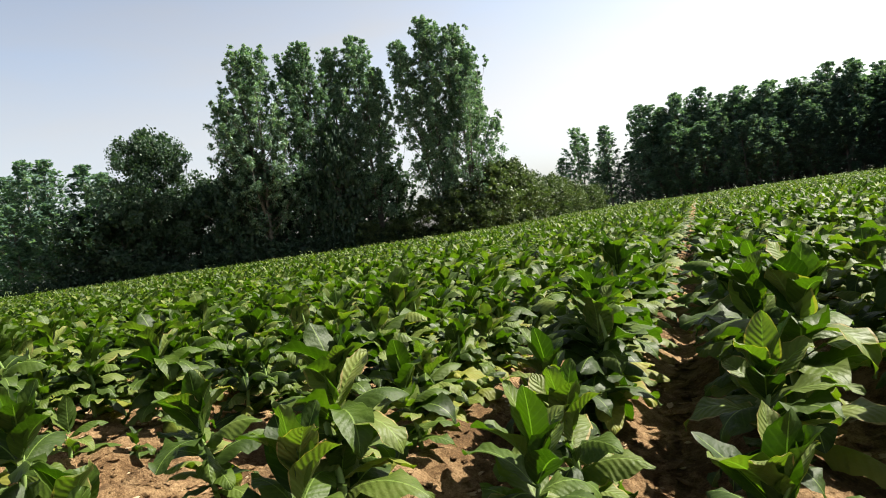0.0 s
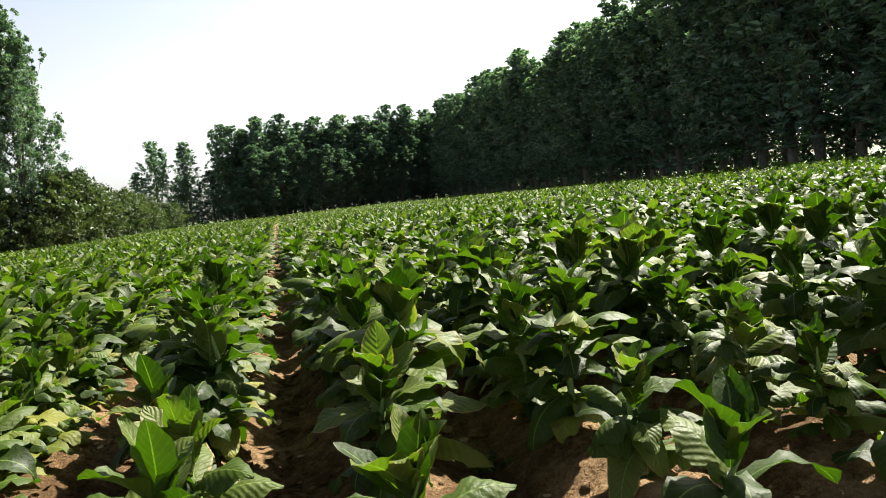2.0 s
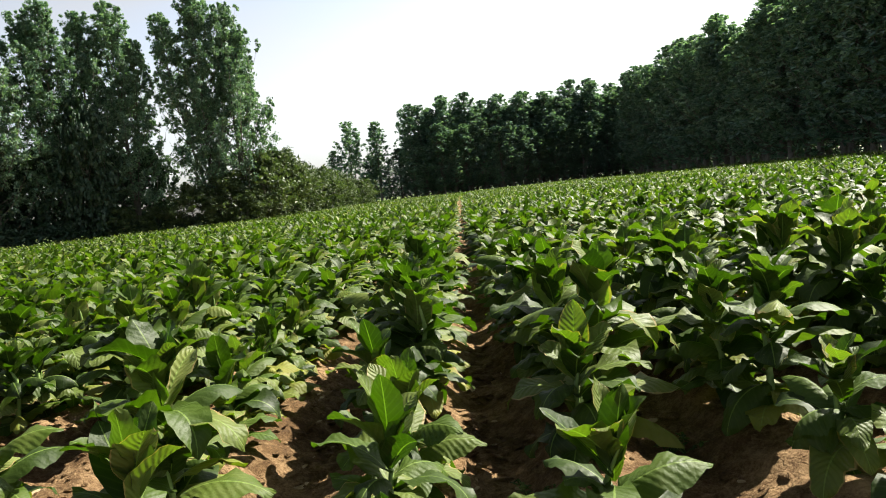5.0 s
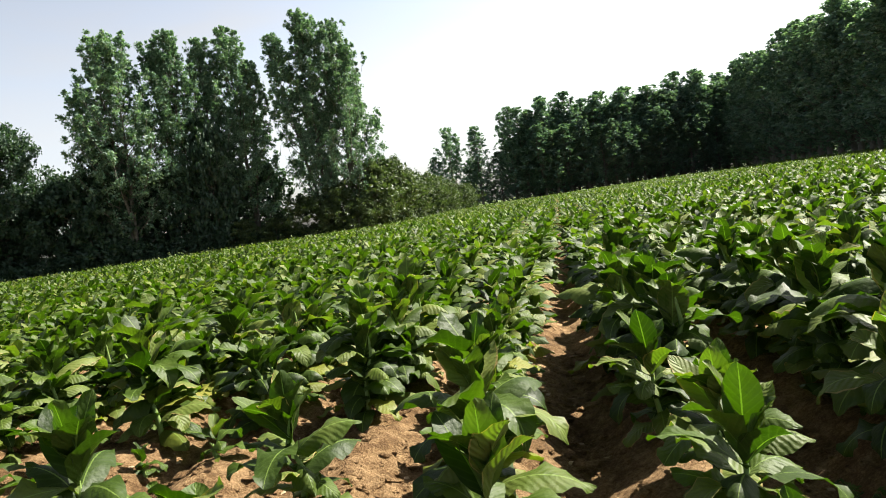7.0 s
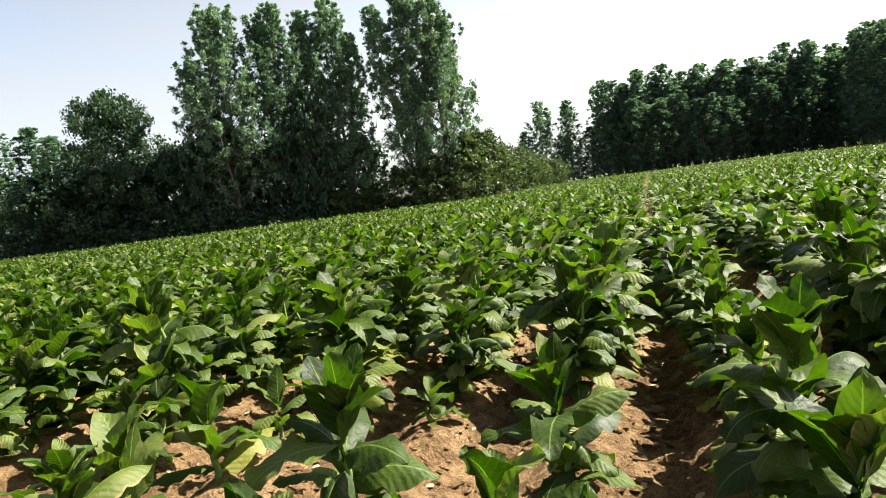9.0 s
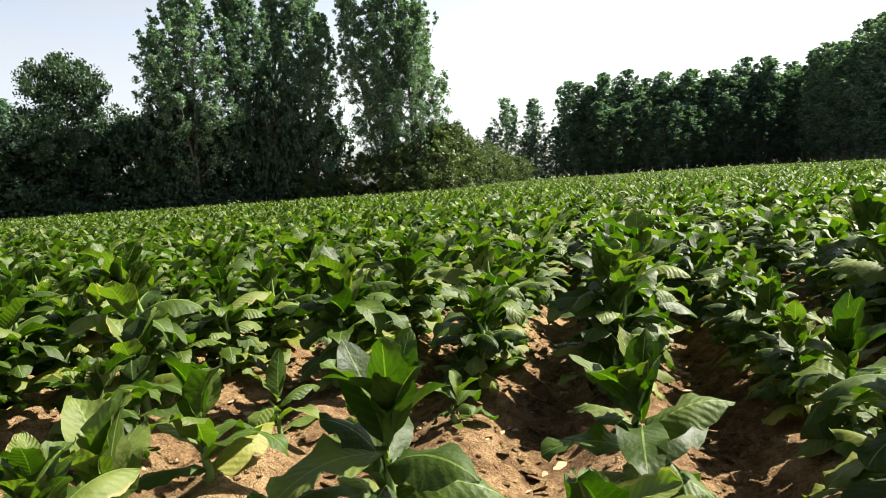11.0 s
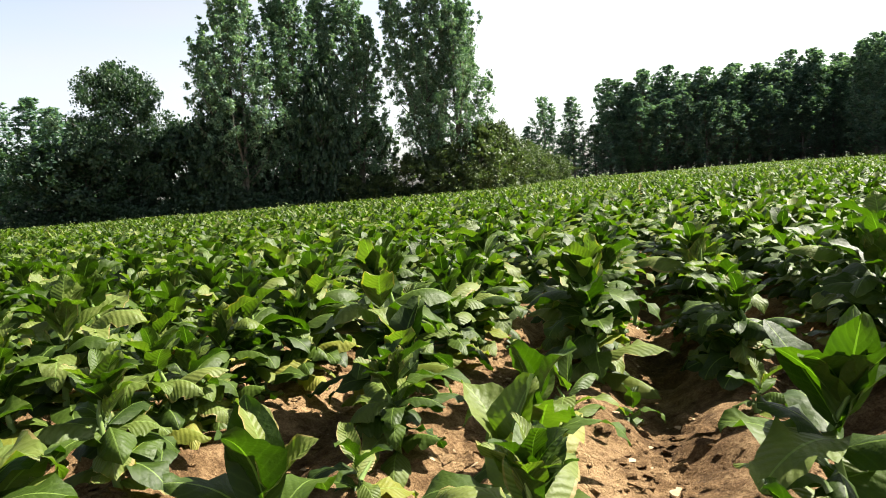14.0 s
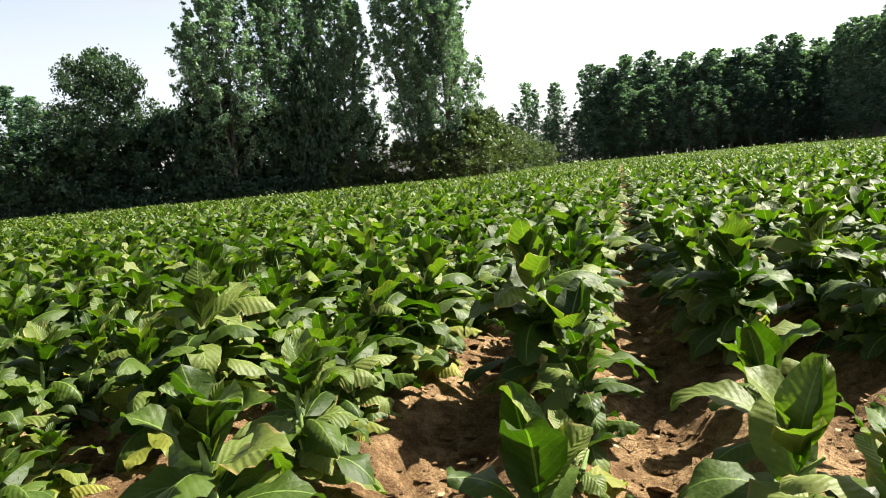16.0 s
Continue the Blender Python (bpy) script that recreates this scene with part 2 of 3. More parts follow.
# ---- mesh helpers ----
def mesh_of(name, verts, faces, mat, uvs=None, smooth=True):
    """A mesh from numpy arrays; faces all have the same number of corners, uvs one pair a vertex."""
    verts, faces = np.asarray(verts, np.float32), np.asarray(faces, np.int32)
    me = bpy.data.meshes.new(name)
    k = faces.shape[1]
    me.vertices.add(len(verts))
    me.vertices.foreach_set("co", verts.ravel())
    me.loops.add(faces.size)
    me.loops.foreach_set("vertex_index", faces.ravel())
    me.polygons.add(len(faces))
    me.polygons.foreach_set("loop_start", np.arange(0, faces.size, k, dtype=np.int32))
    me.polygons.foreach_set("use_smooth", np.full(len(faces), smooth))
    if uvs is not None:
        layer = me.uv_layers.new(name="leaf")
        layer.data.foreach_set("uv", np.asarray(uvs, np.float32)[faces.ravel()].ravel())
    me.update(calc_edges=True)
    me.materials.append(mat)
    return me


def part(name, me, parent, label="", m=None):
    ob = new(name, me)
    ob.parent = parent
    if m is not None:
        ob.matrix_basis = m
    return tagged(ob, label)


def grid_faces(nu, nv):
    a = np.arange((nu - 1) * nv).reshape(nu - 1, nv)[:, :-1].ravel()
    return np.stack([a, a + 1, a + nv + 1, a + nv], 1)


def tube(points, radii, sides=6):
    """A tapered tube along points."""
    points = np.asarray(points, float)
    way = np.gradient(points, axis=0)
    way /= np.linalg.norm(way, axis=1)[:, None] + 1e-9
    ref = np.where(np.abs(way[:, 2:3]) > 0.9, [[1.0, 0, 0]], [[0, 0, 1.0]])
    a = np.cross(way, ref)
    a /= np.linalg.norm(a, axis=1)[:, None]
    b = np.cross(way, a)
    ang = np.linspace(0, 2 * np.pi, sides, endpoint=False)
    v = points[:, None] + np.asarray(radii)[:, None, None] * (np.cos(ang)[None, :, None] * a[:, None] + np.sin(ang)[None, :, None] * b[:, None])
    i = np.arange(len(points) - 1)[:, None] * sides
    j = np.arange(sides)[None]
    k = (j + 1) % sides
    f = np.stack([i + j, i + k, i + sides + k, i + sides + j], -1).reshape(-1, 4)
    return v.reshape(-1, 3), f


def joined(pieces):
    vs, fs, n = [], [], 0
    for v, f in pieces:
        vs.append(v)
        fs.append(np.asarray(f) + n)
        n += len(v)
    return np.concatenate(vs), np.concatenate(fs)


# ---- the lie of the field ----
ROW_GAP = 1.03
NEAR_ROWS = [0.38, -0.70, -1.76, -2.73, -3.70, -4.65, -5.72, -6.80]
ROWS = sorted([NEAR_ROWS[-1] - ROW_GAP * k for k in range(1, 70)] + NEAR_ROWS + [NEAR_ROWS[0] + ROW_GAP * k for k in range(1, 40)])
ROW_ARRAY = np.array(ROWS)
HEADLAND = 2.2
rng = np.random.default_rng(7)
LATTICE = rng.random((256, 256))


def value_noise(x, y, size):
    x, y = np.asarray(x) / size, np.asarray(y) / size
    i, j = np.floor(x).astype(int), np.floor(y).astype(int)
    u, v = x - i, y - j
    u, v = u * u * (3 - 2 * u), v * v * (3 - 2 * v)
    g = lambda a, b: LATTICE[a % 256, b % 256]
    return (g(i, j) * (1 - u) + g(i + 1, j) * u) * (1 - v) + (g(i, j + 1) * (1 - u) + g(i + 1, j + 1) * u) * v - 0.5


def far_edge(x):
    """How far the crop reaches from the headland at each x."""
    x = np.asarray(x, float)
    return np.where(x < -21, 69.5 + (x + 21) * 0.53, np.where(x < -18, 69.5 + (x + 21) * 31, 162 + (x + 18) * 0.45))


def wander(x, y):
    """How far a row strays from its line."""
    return 0.20 * value_noise(np.asarray(x) * 0.3 + 40, y, 2.6) + 0.3 * value_noise(np.asarray(x) * 0.3 + 70, y, 11.0)


def ridge(x, y):
    """Height of the ridged soil."""
    x, y = np.broadcast_arrays(np.asarray(x, float), np.asarray(y, float))
    x0, x = x, x - wander(x, y)
    k = np.clip(np.searchsorted(ROW_ARRAY, x), 1, len(ROW_ARRAY) - 1)
    lo, hi = ROW_ARRAY[k - 1], ROW_ARRAY[k]
    s = np.clip((x + 0.05 * value_noise(x, y, 0.8) - lo) / (hi - lo), 0, 1)
    top = 0.5 + 0.5 * np.cos(2 * np.pi * s)
    h = 0.21 * top ** 0.8
    inside = np.clip((y - HEADLAND) / 1.2, 0, 1) * np.clip((far_edge(x) - y) / 3, 0, 1) * np.clip((44 - x) / 2, 0, 1)
    near = np.clip((16 - y) / 4, 0, 1) * np.clip((x + 16) / 3, 0, 1) * np.clip((9 - x) / 2, 0, 1)
    rough = 0.06 * value_noise(x, y, 0.42) + 0.06 * value_noise(x + 9, y, 0.17) + 0.045 * value_noise(x, y + 5, 0.1)
    return h * inside + rough * near + 0.25 * value_noise(x, y, 60) * np.clip((y - 180) / 80, 0, 1)


# ---- ground ----
def ground():
    xs = np.unique(np.concatenate([-np.geomspace(48, 2500, 16), np.arange(-47.7, -12, 0.343), np.arange(-12, 5, 0.055), np.arange(5, 45, 0.343), np.geomspace(46, 2500, 16)]))
    ys = np.unique(np.concatenate([-np.geomspace(0.3, 2500, 22), np.arange(0, 2, 0.25), np.arange(2, 7.5, 0.055), np.geomspace(7.5, 14, 44), np.geomspace(14.3, 210, 60), np.geomspace(225, 3000, 14)]))
    gx, gy = np.meshgrid(xs, ys, indexing="ij")
    v = np.stack([gx, gy, ridge(gx, gy)], -1).reshape(-1, 3)
    faces = grid_faces(len(xs), len(ys))[:, ::-1]
    me = mesh_of("ground", v, faces, soil)
    me.materials.append(grass_green)
    mid = v[faces].mean(1)
    out = (mid[:, 1] > far_edge(mid[:, 0]) - 1.0) | (mid[:, 0] > 42.5) | (mid[:, 1] < -8)
    me.polygons.foreach_set("material_index", out.astype(np.int32))
    return tagged(new("ground", me), "ridged reddish-brown dry cracked soil of the field", "ground", kind="structure")


ground()


# ---- tobacco ----
def leaf_points(length, width, rise, droop, cup, wave, nu, nv, phase=0.0, twist=0.0):
    """A leaf that grows along +x: rise is its angle at the stem, droop the turn towards the tip (degrees), cup lifts the margins."""
    u = np.linspace(0, 1, nu)
    if nu > 6:
        u = 0.55 * u + 0.45 * np.sin(u * np.pi / 2)
    ang = np.radians(rise - droop * u ** 1.35)
    step = length * np.diff(u)
    mx = np.concatenate([[0], np.cumsum(np.cos((ang[1:] + ang[:-1]) / 2) * step)])
    mz = np.concatenate([[0], np.cumsum(np.sin((ang[1:] + ang[:-1]) / 2) * step)])
    half = width * np.clip(np.sin(np.pi * u ** 0.92), 0, 1) ** 0.62
    half[0] = width * 0.14
    half[-1] = 0.002
    v = np.linspace(-1, 1, nv)
    across = half[:, None] * v[None]
    lift = cup * half[:, None] * np.abs(v[None]) ** 1.4 + wave * width * v[None] ** 2 * (np.sin(u[:, None] * 13 + phase + 1.7 * np.sign(v[None])) + 0.6 * np.sin(u[:, None] * 27 + 2.3 * phase + np.sign(v[None])))
    lift = lift + twist * across
    nx, nz = -np.sin(ang), np.cos(ang)
    co = np.stack([mx[:, None] + lift * nx[:, None], across * (1 - 0.12 * abs(cup)), mz[:, None] + lift * nz[:, None]], -1)
    uv = np.stack([np.broadcast_to(u[:, None], across.shape), np.broadcast_to(v[None] * 0.5 + 0.5, across.shape)], -1)
    return co.reshape(-1, 3), uv.reshape(-1, 2)


def leaf_pool(kind, count, seed, nu=12, nv=5, mat=leaf_green):
    """Leaf meshes of one age."""
    r, pool = random.Random(seed), []
    for i in range(count):
        if kind == "young":
            a = dict(length=r.uniform(0.22, 0.33), width=r.uniform(0.055, 0.082), rise=r.uniform(40, 76), droop=r.uniform(10, 95), cup=r.uniform(-0.1, 0.6), wave=r.uniform(0.08, 0.18))
        elif kind == "upright":
            a = dict(length=r.uniform(0.27, 0.36), width=r.uniform(0.072, 0.098), rise=r.uniform(55, 82), droop=r.uniform(5, 60), cup=r.uniform(0.05, 0.5), wave=r.uniform(0.07, 0.16))
        elif kind == "mature":
            a = dict(length=r.uniform(0.29, 0.42), width=r.uniform(0.066, 0.094), rise=r.uniform(18, 60), droop=r.uniform(55, 130), cup=r.uniform(-0.95, 0.3), wave=r.uniform(0.12, 0.30))
        else:
            a = dict(length=r.uniform(0.29, 0.40), width=r.uniform(0.062, 0.088), rise=r.uniform(0, 28), droop=r.uniform(40, 95), cup=r.uniform(-0.9, 0.1), wave=r.uniform(0.12, 0.28))
        v, uv = leaf_points(nu=nu, nv=nv, phase=r.uniform(0, 6), twist=r.uniform(-0.25, 0.25), **a)
        pool.append(mesh_of(kind + "_leaf", v, grid_faces(nu, nv), mat, uv))
    return pool


def layout(r, height, leaves):
    """Where the leaves of a plant sit: age, height on the stem, turn and size."""
    turn, rows = r.uniform(0, 360), []
    for k in range(leaves):
        f = k / (leaves - 1)
        age = "old" if f < 0.22 else "mature" if f < 0.64 else "young"
        rows.append((age, height * (0.07 + 0.78 * f ** 0.9), turn, r.uniform(0.85, 1.12) * (1.0 if age != "young" else 1.12 - 0.35 * (f - 0.64) / 0.36)))
        turn += 137.5 + r.uniform(-14, 14)
    return rows


POOLS = {"upright": leaf_pool("upright", 8, 5), "young": leaf_pool("young", 8, 1), "mature": leaf_pool("mature", 22, 2), "old": leaf_pool("old", 12, 3)}
POOL_YELLOW = leaf_pool("old", 5, 4, mat=leaf_yellow)


def tobacco_plant(seed, height, leaves, size, yellow, upright=False):
    r = random.Random(seed)
    plant = tagged(new("tobacco_plant"), "broad-leaved green tobacco plant growing on a soil ridge", "plant", "tobacco plants in rows")
    pts = [(r.uniform(-0.012, 0.012) * k, r.uniform(-0.012, 0.012) * k, height * 0.9 * k / 4 - 0.04) for k in range(5)]
    v, f = tube(pts, [0.017, 0.016, 0.014, 0.011, 0.005], 6)
    part("stem", mesh_of("stem", v, f, stem_green), plant)
    for age, z, turn, s in layout(r, height, leaves):
        age = "upright" if upright and age == "young" else age
        turned = r.random() < (yellow if age == "old" else 0.38 * max(0, yellow - 0.25) if age == "mature" else 0)
        pool = POOL_YELLOW if turned else POOLS[age]
        m = pose(0, 0, z, r.uniform(-10, 10), r.uniform(-12, 12), turn) @ Matrix.Scale(s * size, 4)
        part("leaf", r.choice(pool), plant, "yellowing lower leaf" if pool is POOL_YELLOW else "", m)
    return plant


NEAR_END = 7.6
near_zone = lambda x, y: -13.5 < x < 7.5 and y < NEAR_END and -6.5 - 0.75 * y < x < 1.6 + 0.8 * y
# plants that stand out beside the path: x, y, kind, size
BIG, BUSHY, LOW, TINY = (0, 1), (2, 3, 4, 5), (6, 7), (8, 9)
STANDING = [(0.30, 2.98, 0, 1.05), (0.31, 4.02, 1, 1.08), (-0.48, 2.70, 6, 1.15), (-0.58, 3.22, 1, 0.98), (-0.50, 3.80, 0, 0.98), (-0.72, 4.50, 1, 0.95),
            (-1.58, 3.05, 0, 1.08), (-1.66, 4.55, 1, 0.95), (-2.62, 3.78, 0, 1.0), (-2.80, 3.05, 6, 1.15), (-2.52, 2.68, 6, 1.2), (-3.72, 2.88, 6, 1.0), (-3.60, 3.36, 0, 1.14),
            (-3.62, 4.70, 8, 1.2), (-4.30, 4.82, 9, 1.1), (-4.62, 4.50, 7, 1.0), (-4.70, 3.25, 6, 1.2), (-4.68, 3.86, 6, 1.15), (-5.50, 4.12, 5, 1.1), (-5.52, 3.62, 8, 1.1),
            (-5.62, 2.95, 6, 1.25), (-6.70, 3.42, 5, 1.1), (-8.10, 3.35, 10, 0.8),
            (1.55, 3.02, 6, 1.1), (1.46, 3.55, 5, 1.0), (2.45, 3.50, 3, 0.95), (2.50, 3.10, 7, 1.1), (-1.94, 2.68, 6, 1.05)]


def near_plants():
    """The plants nearest the path, each one a thing."""
    r = random.Random(11)
    kinds = [(0.60, 25, 0.96, 0.15), (0.56, 23, 0.95, 0.2), (0.66, 34, 0.84, 0.25), (0.58, 32, 0.82, 0.35), (0.64, 34, 0.86, 0.15), (0.55, 31, 0.84, 0.2),
             (0.32, 10, 0.95, 0.2), (0.28, 9, 0.9, 0.2), (0.18, 8, 0.62, 0.3), (0.15, 7, 0.55, 0.4), (0.55, 31, 0.84, 0.95)]
    masters = [tobacco_plant(40 + i, *k, i in (0, 1, 6, 7)) for i, k in enumerate(kinds)]
    tagged(masters[10], "green tobacco plant with yellow lower leaves on a soil ridge")
    for k in (0, 1):
        tagged(masters[k], "tall dark green tobacco plant with large upright leaves")
    for k in (8, 9):
        tagged(masters[k], "small stunted tobacco plant on bare dry soil")
    used = [False] * len(masters)
    spots = [(x, y, k, s) for x, y, k, s in STANDING]
    for x in ROWS:
        if not -13.5 < x < 7.5:
            continue
        y = 2.65 + r.uniform(0, 0.3) + (0.2 if x > 1 else 0)
        while y < NEAR_END:
            small = y < 4.7 and -6.3 < x < -3.2
            bare = -5.2 < x < -3.2 and 3.5 < y < 5.3 or -4.0 < x < -2.4 and y < 3.6 or -3.0 < x < -2.4 and 4.0 < y < 5.0
            free = not bare and all(abs(x - a) > 0.5 or abs(y - b) > 0.40 for a, b, *_ in STANDING)
            if near_zone(x, y) and free and not (small and r.random() < 0.05):
                pool = (10, 10, 3) if abs(x + 1.76) < 0.3 and 3.8 < y < 8 else (LOW + LOW + TINY if r.random() < 0.38 else BUSHY) if small else BUSHY
                spots.append((x + float(wander(x, y)) + r.uniform(-0.12, 0.12), y, r.choice(pool), r.uniform(1.06, 1.3) if y > 3.6 else r.uniform(0.98, 1.15)))
            y += r.uniform(0.31, 0.41)
    for k in range(len(masters)):
        if all(k != spot[2] for spot in spots):
            spots.append((NEAR_ROWS[7] - 4 * ROW_GAP, 8.2 + 0.2 * k, k, 1.0))
    for x, y, k, s in spots:
        m = pose(x, y, float(ridge(x, y)) - 0.01, r.uniform(-5, 5), r.uniform(-5, 5), r.uniform(0, 360)) @ Matrix.Scale(s, 4)
        if used[k]:
            copy_thing(masters[k], m)
        else:
            masters[k].matrix_basis, used[k] = m, True


def massed_plants(name, y0, y1, gap, nu, nv, leaves, seed, keep):
    """The rest of the crop, joined."""
    r = np.random.default_rng(seed)
    pyr = random.Random(seed)
    kinds = []
    for k in range(10):
        height = pyr.uniform(0.46, 0.62)
        vs, uvs = [], []
        rows = layout(pyr, height, leaves)
        for age, z, turn, s in rows:
            if age == "young":
                a = dict(length=pyr.uniform(0.20, 0.29), width=pyr.uniform(0.052, 0.076), rise=pyr.uniform(38, 74), droop=pyr.uniform(15, 90), cup=pyr.uniform(-0.1, 0.45))
            elif age == "mature":
                a = dict(length=pyr.uniform(0.26, 0.37), width=pyr.uniform(0.066, 0.094), rise=pyr.uniform(18, 55), droop=pyr.uniform(55, 120), cup=pyr.uniform(-0.75, 0.2))
            else:
                a = dict(length=pyr.uniform(0.26, 0.36), width=pyr.uniform(0.058, 0.080), rise=pyr.uniform(5, 28), droop=pyr.uniform(40, 85), cup=-0.5)
            v, uv = leaf_points(nu=nu, nv=nv, wave=0.16, phase=pyr.uniform(0, 6), **a)
            m = np.array(pose(0, 0, z, pyr.uniform(-10, 10), pyr.uniform(-10, 10), turn))
            vs.append(v * s @ m[:3, :3].T + m[:3, 3])
            uvs.append(uv)
        kinds.append((np.concatenate(vs), np.concatenate(uvs)))
    face = grid_faces(nu, nv)
    faces = np.concatenate([face + i * nu * nv for i in range(leaves)])
    allv, allu, allf, n = [], [], [], 0
    for x in ROWS:
        y = max(y0, HEADLAND + 0.3) + r.uniform(0, gap)
        edge = min(y1, float(far_edge(x)) - 1.5)
        if x > 42:
            continue
        while y < edge:
            if keep(x, y):
                v, uv = kinds[r.integers(10)]
                a, s = r.uniform(0, 6.28), r.uniform(1.15, 1.45)
                c, q = math.cos(a) * s, math.sin(a) * s
                px, py = x + float(wander(x, y)) + r.normal(0, 0.15), y
                w = np.stack([v[:, 0] * c - v[:, 1] * q + px, v[:, 0] * q + v[:, 1] * c + py, v[:, 2] * s + 0.19], 1)
                allv.append(w)
                allu.append(uv)
                allf.append(faces + n)
                n += len(v)
            y += gap * r.uniform(0.85, 1.15)
    me = mesh_of(name, np.concatenate(allv), np.concatenate(allf), leaf_far, np.concatenate(allu))
    return tagged(new(name, me), "dense rows of green tobacco plants across the field", "crop", kind="stuff")


near_plants()
in_sight = lambda x, y: -9 - 1.45 * y < x < 3 + 1.2 * y
massed_plants("tobacco_crop", 2.5, 20, 0.38, 6, 3, 22, 21, lambda x, y: not near_zone(x, y) and in_sight(x, y))
massed_plants("tobacco_crop", 20, 46, 0.47, 3, 3, 12, 22, in_sight)
massed_plants("tobacco_crop", 46, 190, 0.62, 3, 2, 7, 23, in_sight)


# ---- crumbs of the soil ----
def lumps(name, count, seed, sizes, flat, mat, label, category, valley=False):
    """Loose pieces lying on the soil."""
    r = np.random.default_rng(seed)
    vs, fs = [], []
    gold = (1 + 5 ** 0.5) / 2
    base = np.array([(-1, gold, 0), (1, gold, 0), (-1, -gold, 0), (1, -gold, 0), (0, -1, gold), (0, 1, gold), (0, -1, -gold), (0, 1, -gold), (gold, 0, -1), (gold, 0, 1), (-gold, 0, -1), (-gold, 0, 1)]) / 1.9
    tri = np.array([(0, 11, 5), (0, 5, 1), (0, 1, 7), (0, 7, 10), (0, 10, 11), (1, 5, 9), (5, 11, 4), (11, 10, 2), (10, 7, 6), (7, 1, 8)] + [(3, 9, 4), (3, 4, 2), (3, 2, 6), (3, 6, 8), (3, 8, 9), (4, 9, 5), (2, 4, 11), (6, 2, 10), (8, 6, 7), (9, 8, 1)])
    for k in range(count):
        y = 2.3 + 5.2 * r.random() ** 1.4
        x = r.uniform(-6.5 - 0.6 * y, 1.5 + 0.6 * y)
        if valley:
            j = np.searchsorted(ROW_ARRAY, x)
            x = (ROW_ARRAY[j - 1] + ROW_ARRAY[j]) / 2 + r.normal(0, 0.13)
        s = r.uniform(*sizes) * r.uniform(0.5, 1.0)
        v = base * r.uniform(0.6, 1.25, (12, 1)) * s * np.array([r.uniform(0.7, 1.4), 1, flat])
        a = r.uniform(0, 6.28)
        c, q = math.cos(a), math.sin(a)
        tilt = r.normal(0, 0.25)
        v = np.stack([v[:, 0] * c - v[:, 1] * q + x, v[:, 0] * q + v[:, 1] * c + y, v[:, 2] + tilt * v[:, 0] + float(ridge(x, y)) + s * flat * 0.25], 1)
        vs.append(v)
        fs.append(tri + 12 * k)
    return tagged(new(name, mesh_of(name, np.concatenate(vs), np.concatenate(fs), mat, smooth=False)), label, category, kind="stuff")


lumps("soil_clods", 6500, 31, (0.006, 0.042), 0.55, soil, "loose reddish-brown clods lying on the soil ridges", "soil")
lumps("soil_flakes", 3800, 32, (0.025, 0.095), 0.25, soil, "flat cracked flakes of dried mud in the furrows", "soil", True)
lumps("leaf_litter", 900, 33, (0.012, 0.05), 0.14, dry_leaf, "scraps of pale dry leaf lying in the furrows", "litter", True)


# ---- trees ----
def crown_leaves(r, centres, radii, count, size, upward=0.5, corners=4):
    """Small folded leaves scattered round the clump centres."""
    pick = r.integers(len(centres), size=count)
    way = r.normal(size=(count, 3))
    way /= np.linalg.norm(way, axis=1)[:, None]
    at = centres[pick] + way * (radii[pick] * r.random(count) ** 0.7)[:, None] * np.array([1, 1, 0.95])
    n = r.normal(size=(count, 3)) + np.array([0, 0, upward])
    n /= np.linalg.norm(n, axis=1)[:, None]
    a = np.cross(n, r.normal(size=(count, 3)))
    a /= np.linalg.norm(a, axis=1)[:, None]
    b = np.cross(n, a)
    s = (size * r.uniform(0.6, 1.35, count))[:, None]
    v = np.stack([at - a * s * 0.6, at - b * s * 0.45 + n * s * 0.12, at + a * s * 0.6, at + b * s * 0.45 + n * s * 0.12], 1).reshape(-1, 3)
    if corners == 3:
        v = v.reshape(-1, 4, 3)[:, :3].reshape(-1, 3)
    return v, np.arange(count * corners).reshape(-1, corners)


